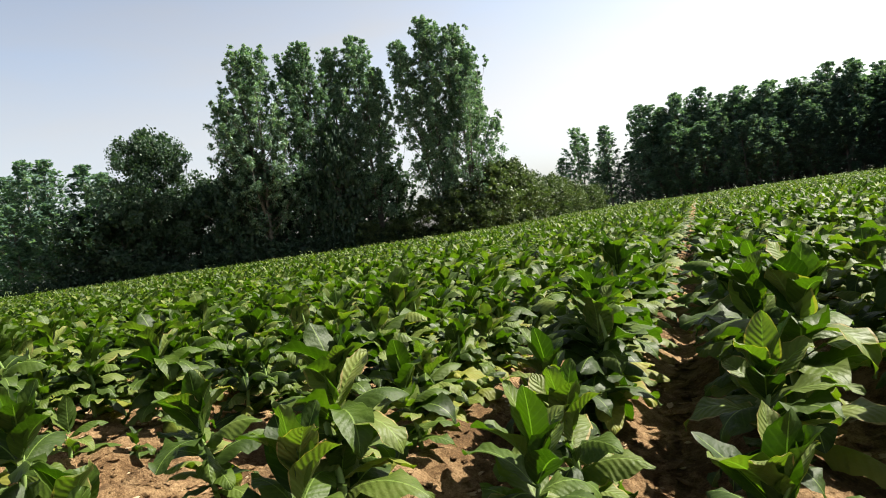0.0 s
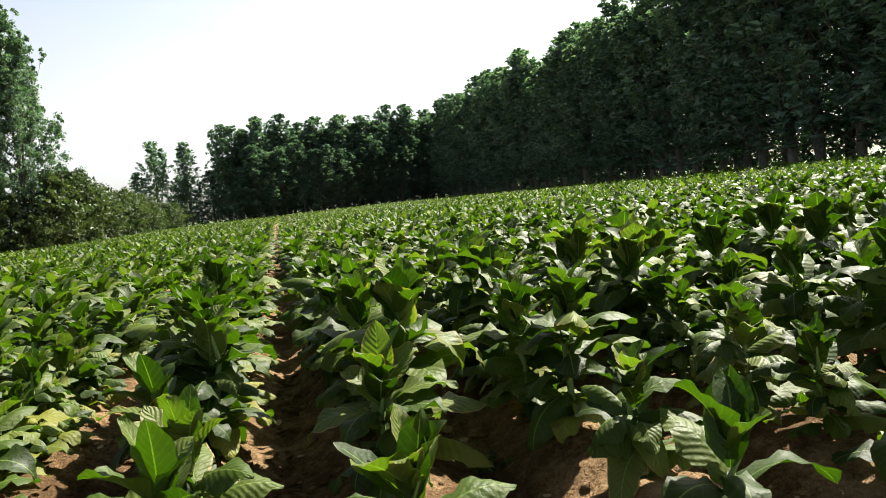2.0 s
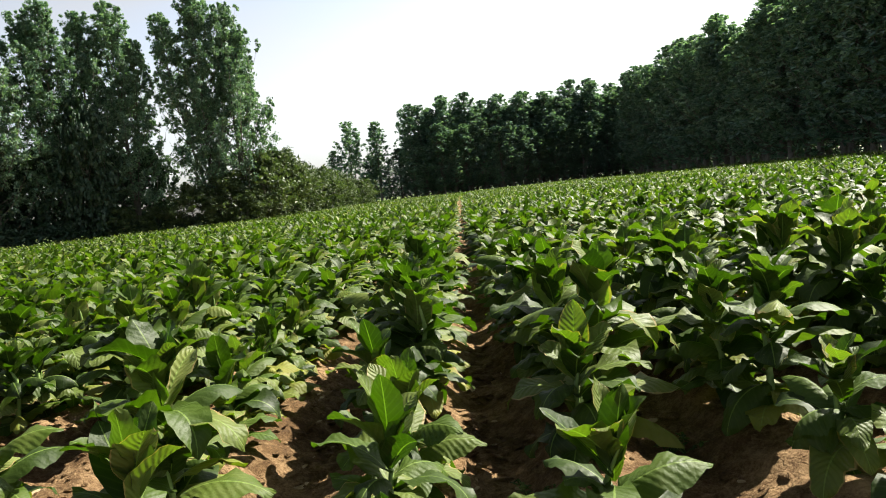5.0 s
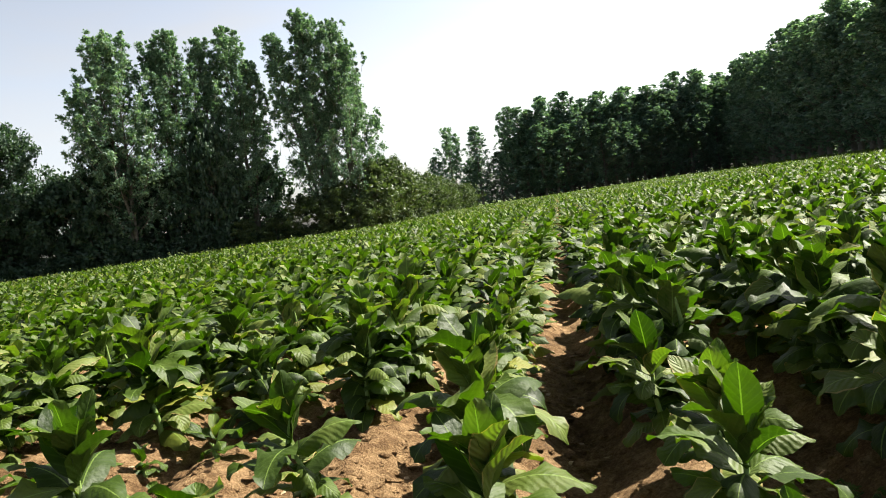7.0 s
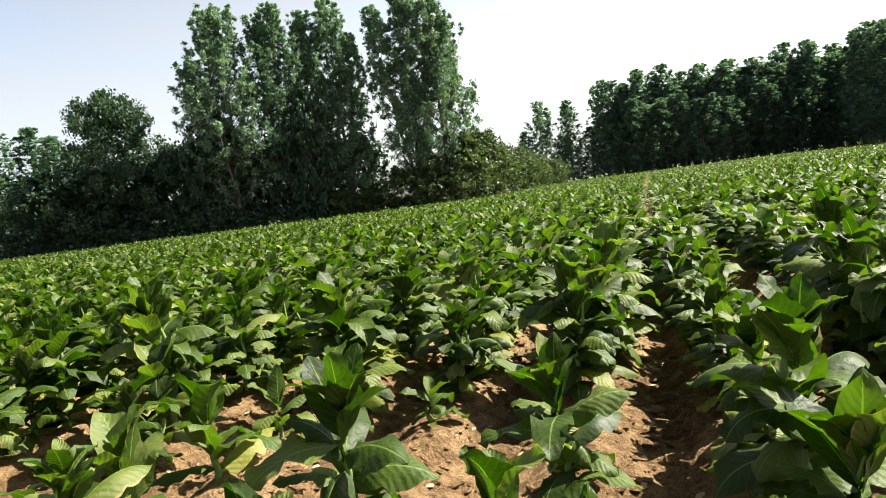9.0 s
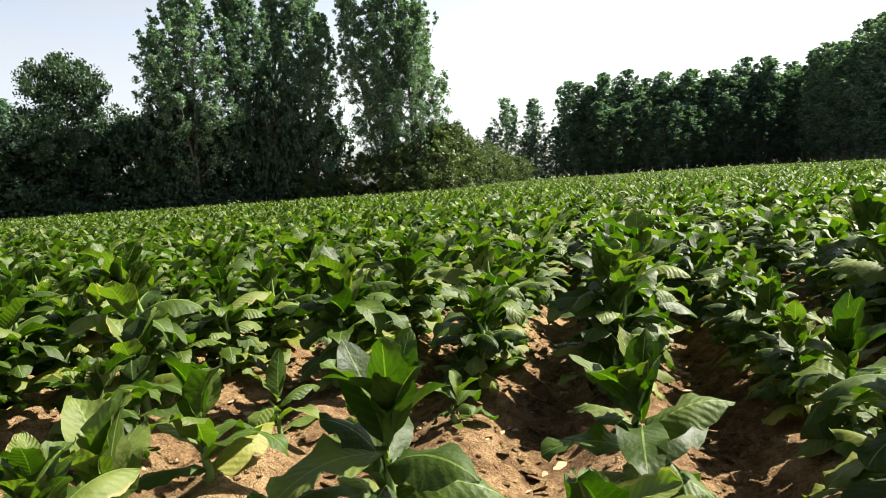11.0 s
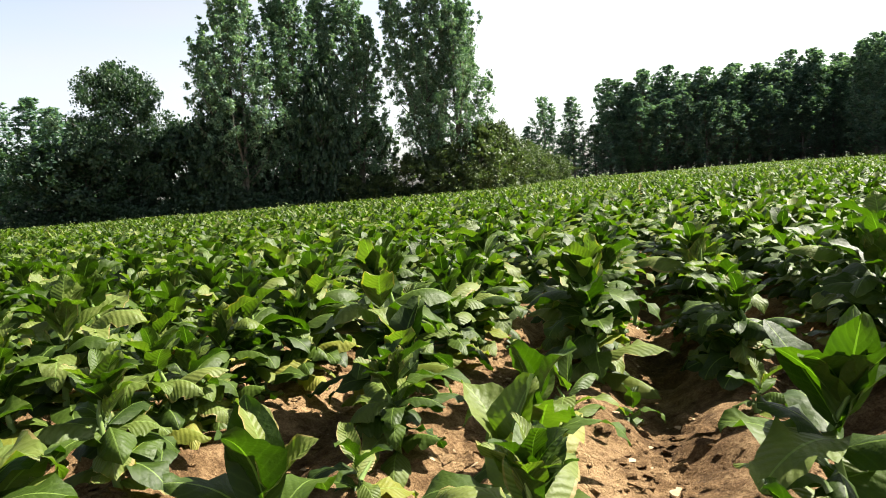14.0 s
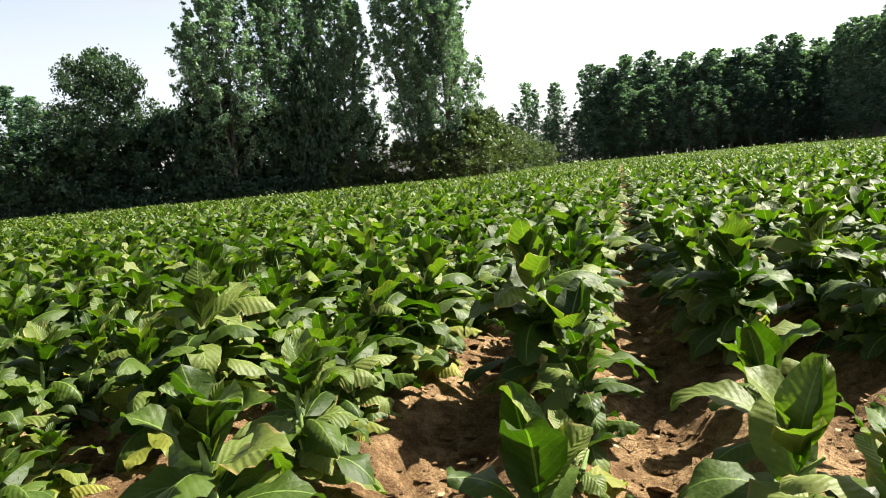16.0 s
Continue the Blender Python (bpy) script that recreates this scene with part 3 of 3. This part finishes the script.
def poplar(seed, leaders, spread, count, size, plumes=46, low=0.08, leafmat=poplar_leaf, label="", corners=4, taper=2.2, big=1.0):
    """A poplar: a straight pale trunk, steep limbs that end in upright leafy plumes. leaders: (x, y, height) of each top."""
    r = np.random.default_rng(seed)
    tree = tagged(new("poplar_tree"), label or "tall green poplar tree with a grey trunk at the field edge", "tree", "trees round the field")
    wood, centres, radii = [], [], []
    h = np.linspace(0, 1, 9)
    height = leaders[0][2]
    trunks = []
    for k, (lx, ly, top) in enumerate(leaders):
        bend = r.normal(0, 0.10, (9, 2)).cumsum(0) * height / 40
        bend -= bend[-1] * h[:, None]
        out = np.clip(h * 1.5 - 0.25, 0, 1) ** 0.8
        p = np.stack([bend[:, 0] + lx * out, bend[:, 1] + ly * out, h * top - 0.3], 1)
        wood.append(tube(p, height * 0.0115 * (1 - 0.95 * h ** 0.9) * (1 if k == 0 else 0.7), 7))
        trunks.append((p, top))

    def plume(foot, tip, wide):
        """A leafy spray from foot to tip."""
        n = max(6, int(14 * wide))
        for _ in range(n):
            f = r.random() ** 0.85
            around = r.normal(size=3) * np.array([1, 1, 0.4])
            around *= wide * math.sin(math.pi * (0.16 + 0.76 * f)) ** 0.7 * r.uniform(0.35, 0.95) / np.linalg.norm(around)
            centres.append(foot + (tip - foot) * f + around)
            radii.append(wide * r.uniform(0.38, 0.66))
        centres.append(tip)
        radii.append(wide * 0.30)

    for k, (p, top) in enumerate(trunks):
        n = plumes if k == 0 else plumes // 2
        for i in range(n):
            f = low + (0.93 - low) * ((i + r.random()) / n) ** 0.9
            if k and f < 0.45:
                continue
            base = np.array([np.interp(f, h, p[:, j]) for j in range(3)])
            reach = (spread if k == 0 else spread * 0.7) * max(0.04, 1 - f ** taper) ** 0.85 * min(1, 0.72 + f)
            reach *= r.uniform(0.45, 1.1)
            az = i * 2.4 + r.uniform(-0.6, 0.6)
            d = np.array([math.cos(az), math.sin(az), 0])
            rise = reach * r.uniform(0.5, 1.2)
            length = (2.0 + 3.2 * (1 - f) ** 0.6) * r.uniform(0.75, 1.3)
            knee = base + d * reach + np.array([0, 0, rise * 0.8])
            tip = knee + d * reach * 0.15 + np.array([0, 0, min(length * 0.75, max(0.8, top * 0.985 - knee[2]))])
            c = np.linspace(0, 1, 5)[:, None]
            q = base * (1 - c) ** 2 + 2 * c * (1 - c) * knee + c ** 2 * tip
            wood.append(tube(q, height * 0.0032 * (1 - f * 0.6) * (1 - 0.88 * c[:, 0]), corners))
            plume(base * 0.55 + knee * 0.45 - np.array([0, 0, 0.3]), tip, big * (0.62 + 0.5 * (1 - f)) * r.uniform(0.8, 1.2))
        plume(0.45 * p[-3] + 0.55 * p[-2], p[-1], big * 0.62)
    v, f = joined(wood)
    part("trunk", mesh_of("trunk", v, f, bark), tree)
    spots, sizes = np.array(centres), np.array(radii)
    spots[:, 2] = np.maximum(spots[:, 2], 0.4)
    cv, cf = crown_leaves(r, spots, sizes, count, size, 0.5, corners)
    part("crown", mesh_of("crown", cv, cf, leafmat, smooth=False), tree)
    return tree


def round_tree(seed, height, spread, count, size, label="", name="broadleaf_tree", low=0.12, corners=4, leafmat=broad_leaf_shaded):
    """A broad tree with spreading limbs."""
    r = np.random.default_rng(seed)
    tree = tagged(new(name), label or "dense green broadleaf tree at the field edge", "tree", "trees round the field")
    wood, centres, radii = [], [], []
    h = np.linspace(0, 1, 7)
    bend = r.normal(0, 0.1, (7, 2)).cumsum(0) * height / 20
    p = np.stack([bend[:, 0], bend[:, 1], h * height * 0.85 - 0.3], 1)
    wood.append(tube(p, height * 0.013 * (1 - 0.85 * h), 7))
    for i in range(46):
        f = low + (0.97 - low) * (i + r.random()) / 46
        base = np.array([np.interp(f, h, p[:, j]) for j in range(3)])
        ln = spread * (0.22 + 0.95 * math.sin(math.pi * (0.16 + 0.78 * f))) * r.uniform(0.6, 1.1) * (1 - 0.9 * max(0, f - 0.5))
        az = i * 2.4 + r.uniform(-0.5, 0.5)
        up = r.uniform(0.05, 0.45) + 0.45 * f
        t = np.linspace(0, 1, 4)[:, None]
        d = np.array([math.cos(az), math.sin(az), 0])
        q = base + d * ln * t + np.array([0, 0, 1]) * ln * up * t
        wood.append(tube(q, height * 0.004 * (1 - 0.85 * t[:, 0]), 4))
        for c in (0.35, 0.6, 0.8, 1.0):
            centres.append(base + d * ln * c + np.array([0, 0, 1]) * ln * up * c + r.normal(0, 0.1 * spread, 3))
            radii.append(spread * r.uniform(0.13, 0.25))
    v, f = joined(wood)
    part("trunk", mesh_of("trunk", v, f, bark), tree)
    cs = np.array(centres)
    cs[:, 2] = np.maximum(cs[:, 2], 0.5)
    cv, cf = crown_leaves(r, cs, np.array(radii), count, size, 0.5, corners)
    part("crown", mesh_of("crown", cv, cf, leafmat, smooth=False), tree)
    return tree


def stand(tree, x, y, turn=0.0, wide=1.0, tall=1.0):
    tree.matrix_basis = pose(x, y, float(ridge(x, y)), 0, 0, turn) @ Matrix.Diagonal((wide, wide, tall, 1))
    return tree


def stand_copy(tree, x, y, turn=0.0, wide=1.0, tall=1.0):
    return copy_thing(tree, pose(x, y, float(ridge(x, y)), 0, 0, turn) @ Matrix.Diagonal((wide, wide, tall, 1)))


# the tall group at the field's left edge
stand(poplar(101, [(0.5, 0.2, 23.9), (-1.2, -0.2, 23.6), (-3.4, -0.4, 18.8)], 4.9, 49000, 0.195, 92, big=0.92, taper=1.75), -42.7, 62.7, 0, 1.0, 0.99)
stand(poplar(102, [(0.4, 0, 24.2), (-1.6, 0, 23.5)], 3.9, 40000, 0.195, 80, big=0.92, taper=1.75), -38.7, 66.4, 0, 1.0, 0.99)
stand(poplar(103, [(0, 0, 23.5)], 3.5, 29000, 0.195, 70, 0.1, big=0.92, taper=1.75), -36.3, 69.2, 0, 1.0, 0.99)
stand(poplar(104, [(-0.2, 0, 24.5), (1.6, 0.3, 20.8)], 4.1, 42000, 0.195, 83, big=0.92, taper=1.75), -33.4, 70.6, 0, 1.0, 0.99)
stand(poplar(105, [(0.2, 0, 25.5), (-3.1, 0, 23.6)], 4.0, 49000, 0.195, 96, 0.05, big=0.92, taper=1.75), -26.0, 72.2, 0, 0.98, 0.98)
stand(poplar(106, [(0, 0, 24.0), (1.4, -0.4, 21.2)], 4.9, 44000, 0.195, 92, 0.05, big=0.92, taper=1.75), -23.0, 73.0, 0, 0.93, 0.98)
oak_a = stand(round_tree(111, 16.6, 5.4, 36000, 0.235), -55.0, 60.0, 0, 0.95, 1.12)
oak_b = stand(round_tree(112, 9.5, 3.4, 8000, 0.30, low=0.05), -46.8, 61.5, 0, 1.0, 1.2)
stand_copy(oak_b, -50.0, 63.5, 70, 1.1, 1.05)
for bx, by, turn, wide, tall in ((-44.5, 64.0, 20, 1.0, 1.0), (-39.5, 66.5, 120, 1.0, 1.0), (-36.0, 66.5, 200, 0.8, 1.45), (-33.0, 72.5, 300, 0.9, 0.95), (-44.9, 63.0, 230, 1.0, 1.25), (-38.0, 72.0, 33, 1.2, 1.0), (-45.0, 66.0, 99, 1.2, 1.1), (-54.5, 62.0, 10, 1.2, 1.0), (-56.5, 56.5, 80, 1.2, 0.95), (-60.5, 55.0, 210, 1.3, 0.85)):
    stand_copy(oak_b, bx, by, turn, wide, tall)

# bushes that run back to the far corner
r2 = random.Random(5)
bush = round_tree(113, 9.0, 3.4, 6000, 0.42, low=0.04, corners=3, label="bushy light green young tree on the field margin", leafmat=light_leaf)
stand(bush, -21.2, 78.0, 0, 0.9, 0.85)
for bx, by, turn, wide, tall in ((-24.0, 70.6, 60, 0.95, 0.85), (-20.6, 73.0, 130, 1.0, 1.15), (-19.9, 77.5, 250, 1.0, 1.2), (-27.2, 69.6, 200, 0.8, 0.75), (-30.6, 68.6, 290, 0.7, 0.46), (-22.0, 69.9, 20, 0.7, 0.55), (-33.5, 67.4, 100, 0.7, 0.5)):
    stand_copy(bush, bx, by, turn, wide, tall)
for k in range(1, 18):
    f = k / 17
    stand_copy(bush, -20.8 - 1.5 * f + r2.uniform(-1.0, 1.0), 77 + 86 * f ** 1.25, r2.uniform(0, 360), r2.uniform(0.8, 1.1), (1.12 - 0.25 * f) * r2.uniform(0.85, 1.08))

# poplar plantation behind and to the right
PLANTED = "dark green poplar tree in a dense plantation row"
wall_a = poplar(121, [(0, 0, 25.0), (1.9, 0.6, 23.0)], 4.0, 6800, 0.50, 62, 0.03, planted_leaf_hazed, PLANTED, corners=3, taper=1.5, big=0.85)
wall_b = poplar(122, [(0, 0, 25.0)], 4.0, 6800, 0.50, 62, 0.03, planted_leaf_hazed, PLANTED, corners=3, taper=1.45, big=0.85)
wall_c = poplar(123, [(0, 0, 25.0), (-1.7, 1.0, 23.8)], 4.1, 6800, 0.50, 62, 0.03, planted_leaf_hazed, PLANTED, corners=3, taper=1.5, big=0.85)
stand(wall_a, -28.4, 183.5, 0, 1.3, 0.91)
stand(wall_b, -20.8, 184.5, 0, 1.3, 0.88)
stand(wall_c, -11.6, 187.0, 0, 1.3, 1.04)
stand_copy(wall_b, -32.3, 182.5, 40, 0.7, 0.70)
stand_copy(wall_b, -15.6, 187.5, 70, 0.9, 0.66)
stand_copy(wall_c, -23.5, 187.5, 170, 0.9, 0.52)
walls = (wall_a, wall_b, wall_c)
for px, py, turn, wide, tall in ((-124, 100, 0, 1.3, 1.0), (-117, 99, 50, 1.2, 0.96), (-109.5, 101, 110, 1.25, 0.88), (-103, 99, 200, 1.2, 0.78), (-131, 101, 260, 1.3, 0.92), (-96, 97, 20, 1.3, 0.66), (-137, 100, 80, 1.3, 0.86), (-113, 95, 310, 1.2, 0.62), (-121, 94, 150, 1.2, 0.66), (-89, 95, 140, 1.3, 0.62)):
    stand_copy(wall_b, px, py, turn, wide, tall * 1.22)
# a lower row before the tall ones
for k in range(17):
    f = k / 16
    stand_copy(walls[r2.randrange(3)], -12 + 61 * f + r2.uniform(-0.8, 0.8), 180.5 + 13 * f + r2.uniform(-1.0, 1.0), r2.uniform(0, 360), r2.uniform(1.0, 1.25), r2.uniform(0.62, 0.78))
for k in range(40):
    f = (k % 20) / 19
    deep = 4.0 * (k // 20)
    top = (25.4 + 3.2 * min(1, f * 1.7) - 1.2 * max(0, f - 0.6)) / 25.0
    stand_copy(walls[r2.randrange(3)], -9 + 60 * f + 1.5 * (k // 20) + r2.uniform(-0.5, 0.5), 186 + deep + 14 * f + r2.uniform(-1.2, 1.2), r2.uniform(0, 360), r2.uniform(1.25, 1.45), top * r2.uniform(0.92, 1.01))
yy = 186.0
k = 0
while yy > 40:
    k += 1
    for row in (0, 1) if k % 2 else (0,):
        stand_copy(walls[r2.randrange(3)], 48.3 + 4.0 * row + r2.uniform(-0.8, 0.8), yy + 1.7 * row + r2.uniform(-0.5, 0.5), r2.uniform(0, 360), r2.uniform(1.2, 1.4), r2.uniform(0.99, 1.08))
    yy -= 3.7


# ---- undergrowth below the trees ----
def undergrowth(name, line, count, seed, tall, deep, size, mat, label):
    """A dense uneven belt of shrubs along a line."""
    r = np.random.default_rng(seed)
    line = np.array(line, float)
    seg = np.linalg.norm(np.diff(line, axis=0), axis=1)
    along = np.concatenate([[0], seg.cumsum()])
    pos = r.random(count) * along[-1]
    x, y = np.interp(pos, along, line[:, 0]), np.interp(pos, along, line[:, 1])
    off = r.uniform(-deep, deep, (count, 2))
    top = tall * (0.55 + 0.9 * np.abs(value_noise(pos, 0 * pos, 3.1)) + 0.5 * np.abs(value_noise(pos, 9 + 0 * pos, 1.1)))
    at = np.stack([x + off[:, 0], y + off[:, 1], top * r.random(count) ** 0.8], 1)
    v, f = crown_leaves(r, at, np.full(count, 0.25), count, size, 0.5, 3)
    return tagged(new(name, mesh_of(name, v, f, mat, smooth=False)), label, "shrubs", kind="stuff")


# shrub belt covers the bare strip; its dark leaf colour stands for shade
undergrowth("undergrowth", [(-90, 40), (-60, 53), (-42, 62.5), (-22, 73.5), (-20.5, 76)], 26000, 51, 2.6, 1.2, 0.34, broad_leaf_shaded, "tangled shrubs below the trees at the field edge, leaf colour darkened for shade")
undergrowth("undergrowth", [(-20.5, 76), (-21.5, 110), (-22.5, 168)], 9000, 52, 2.2, 1.0, 0.45, light_leaf, "green shrubs along the field margin")
# shrubs added to close bright gaps where the plantation foot lies in shade
undergrowth("undergrowth", [(-34, 186), (-12, 191), (54, 207), (54, 120), (53, 36)], 30000, 53, 4.8, 1.4, 0.6, broad_leaf_shaded, "added shrubs filling the shaded foot of the plantation")


# ---- grass margins and weeds ----
def grass_belt(name, line, count, seed, tall, deep, wide, label):
    """Upright blades along a line."""
    r = np.random.default_rng(seed)
    line = np.array(line, float)
    along = np.concatenate([[0], np.linalg.norm(np.diff(line, axis=0), axis=1).cumsum()])
    pos = r.random(count) * along[-1]
    x = np.interp(pos, along, line[:, 0]) + r.normal(0, deep, count)
    y = np.interp(pos, along, line[:, 1]) + r.normal(0, deep, count)
    h = tall * r.uniform(0.35, 1.2, count)
    a = r.uniform(0, 6.28, count)
    w = wide * r.uniform(0.6, 1.3, count)
    lean = r.normal(0, 0.25, (count, 2)) * h[:, None]
    base = np.stack([x, y, 0 * x], 1)
    d = np.stack([np.cos(a) * w, np.sin(a) * w, 0 * a], 1)
    tip = base + np.stack([lean[:, 0], lean[:, 1], h], 1)
    v = np.stack([base - d, base + d, tip], 1).reshape(-1, 3)
    return tagged(new(name, mesh_of(name, v, np.arange(count * 3).reshape(-1, 3), grass_green, smooth=False)), label, "grass", kind="stuff")


grass_belt("margin_grass", [(-70, 45), (-42, 59.5), (-20.5, 71), (-18.6, 76), (-18.8, 160)], 9000, 61, 0.95, 0.5, 0.05, "tall dry green and tan grass at the field margin")
grass_belt("margin_grass", [(-18, 163), (44, 190), (44.5, 120), (44, 38)], 7000, 62, 0.95, 0.5, 0.07, "tall green and tan grass before the plantation")


def weed(seed):
    """A low weed with many small leaves."""
    r = random.Random(seed)
    plant = tagged(new("weed"), "low small-leaved green weed in a furrow", "weed", "weeds between the rows")
    for k in range(5):
        a, ln = r.uniform(0, 6.28), r.uniform(0.12, 0.26)
        pts = [(math.cos(a) * ln * t, math.sin(a) * ln * t, 0.16 * t * (1.5 - t) - 0.01) for t in (0, 0.35, 0.7, 1.0)]
        v, f = tube(pts, [0.003, 0.0025, 0.002, 0.001], 4)
        shoot = part("shoot", mesh_of("shoot", v, f, stem_green), plant)
        for t in range(9):
            q = (t + 1) / 9
            at = pose(math.cos(a) * ln * q, math.sin(a) * ln * q, 0.16 * q * (1.5 - q) - 0.01, r.uniform(-25, 25), r.uniform(-35, 15), r.uniform(0, 360))
            part("leaf", r.choice(POOLS["old"]), shoot, "", at @ Matrix.Scale(r.uniform(0.13, 0.24), 4))
    return plant


first = weed(71)
spread = [(0.02, 3.75), (0.12, 3.35), (0.75, 3.3), (1.0, 3.0), (-3.15, 3.45), (-2.9, 3.05), (-5.2, 3.6), (0.95, 4.3)]
for k, (x, y) in enumerate(spread):
    m = pose(x, y, float(ridge(x, y)), 0, 0, 47 * k) @ Matrix.Scale(0.8 + 0.07 * (k % 5), 4)
    if k:
        copy_thing(first, m)
    else:
        first.matrix_basis = m
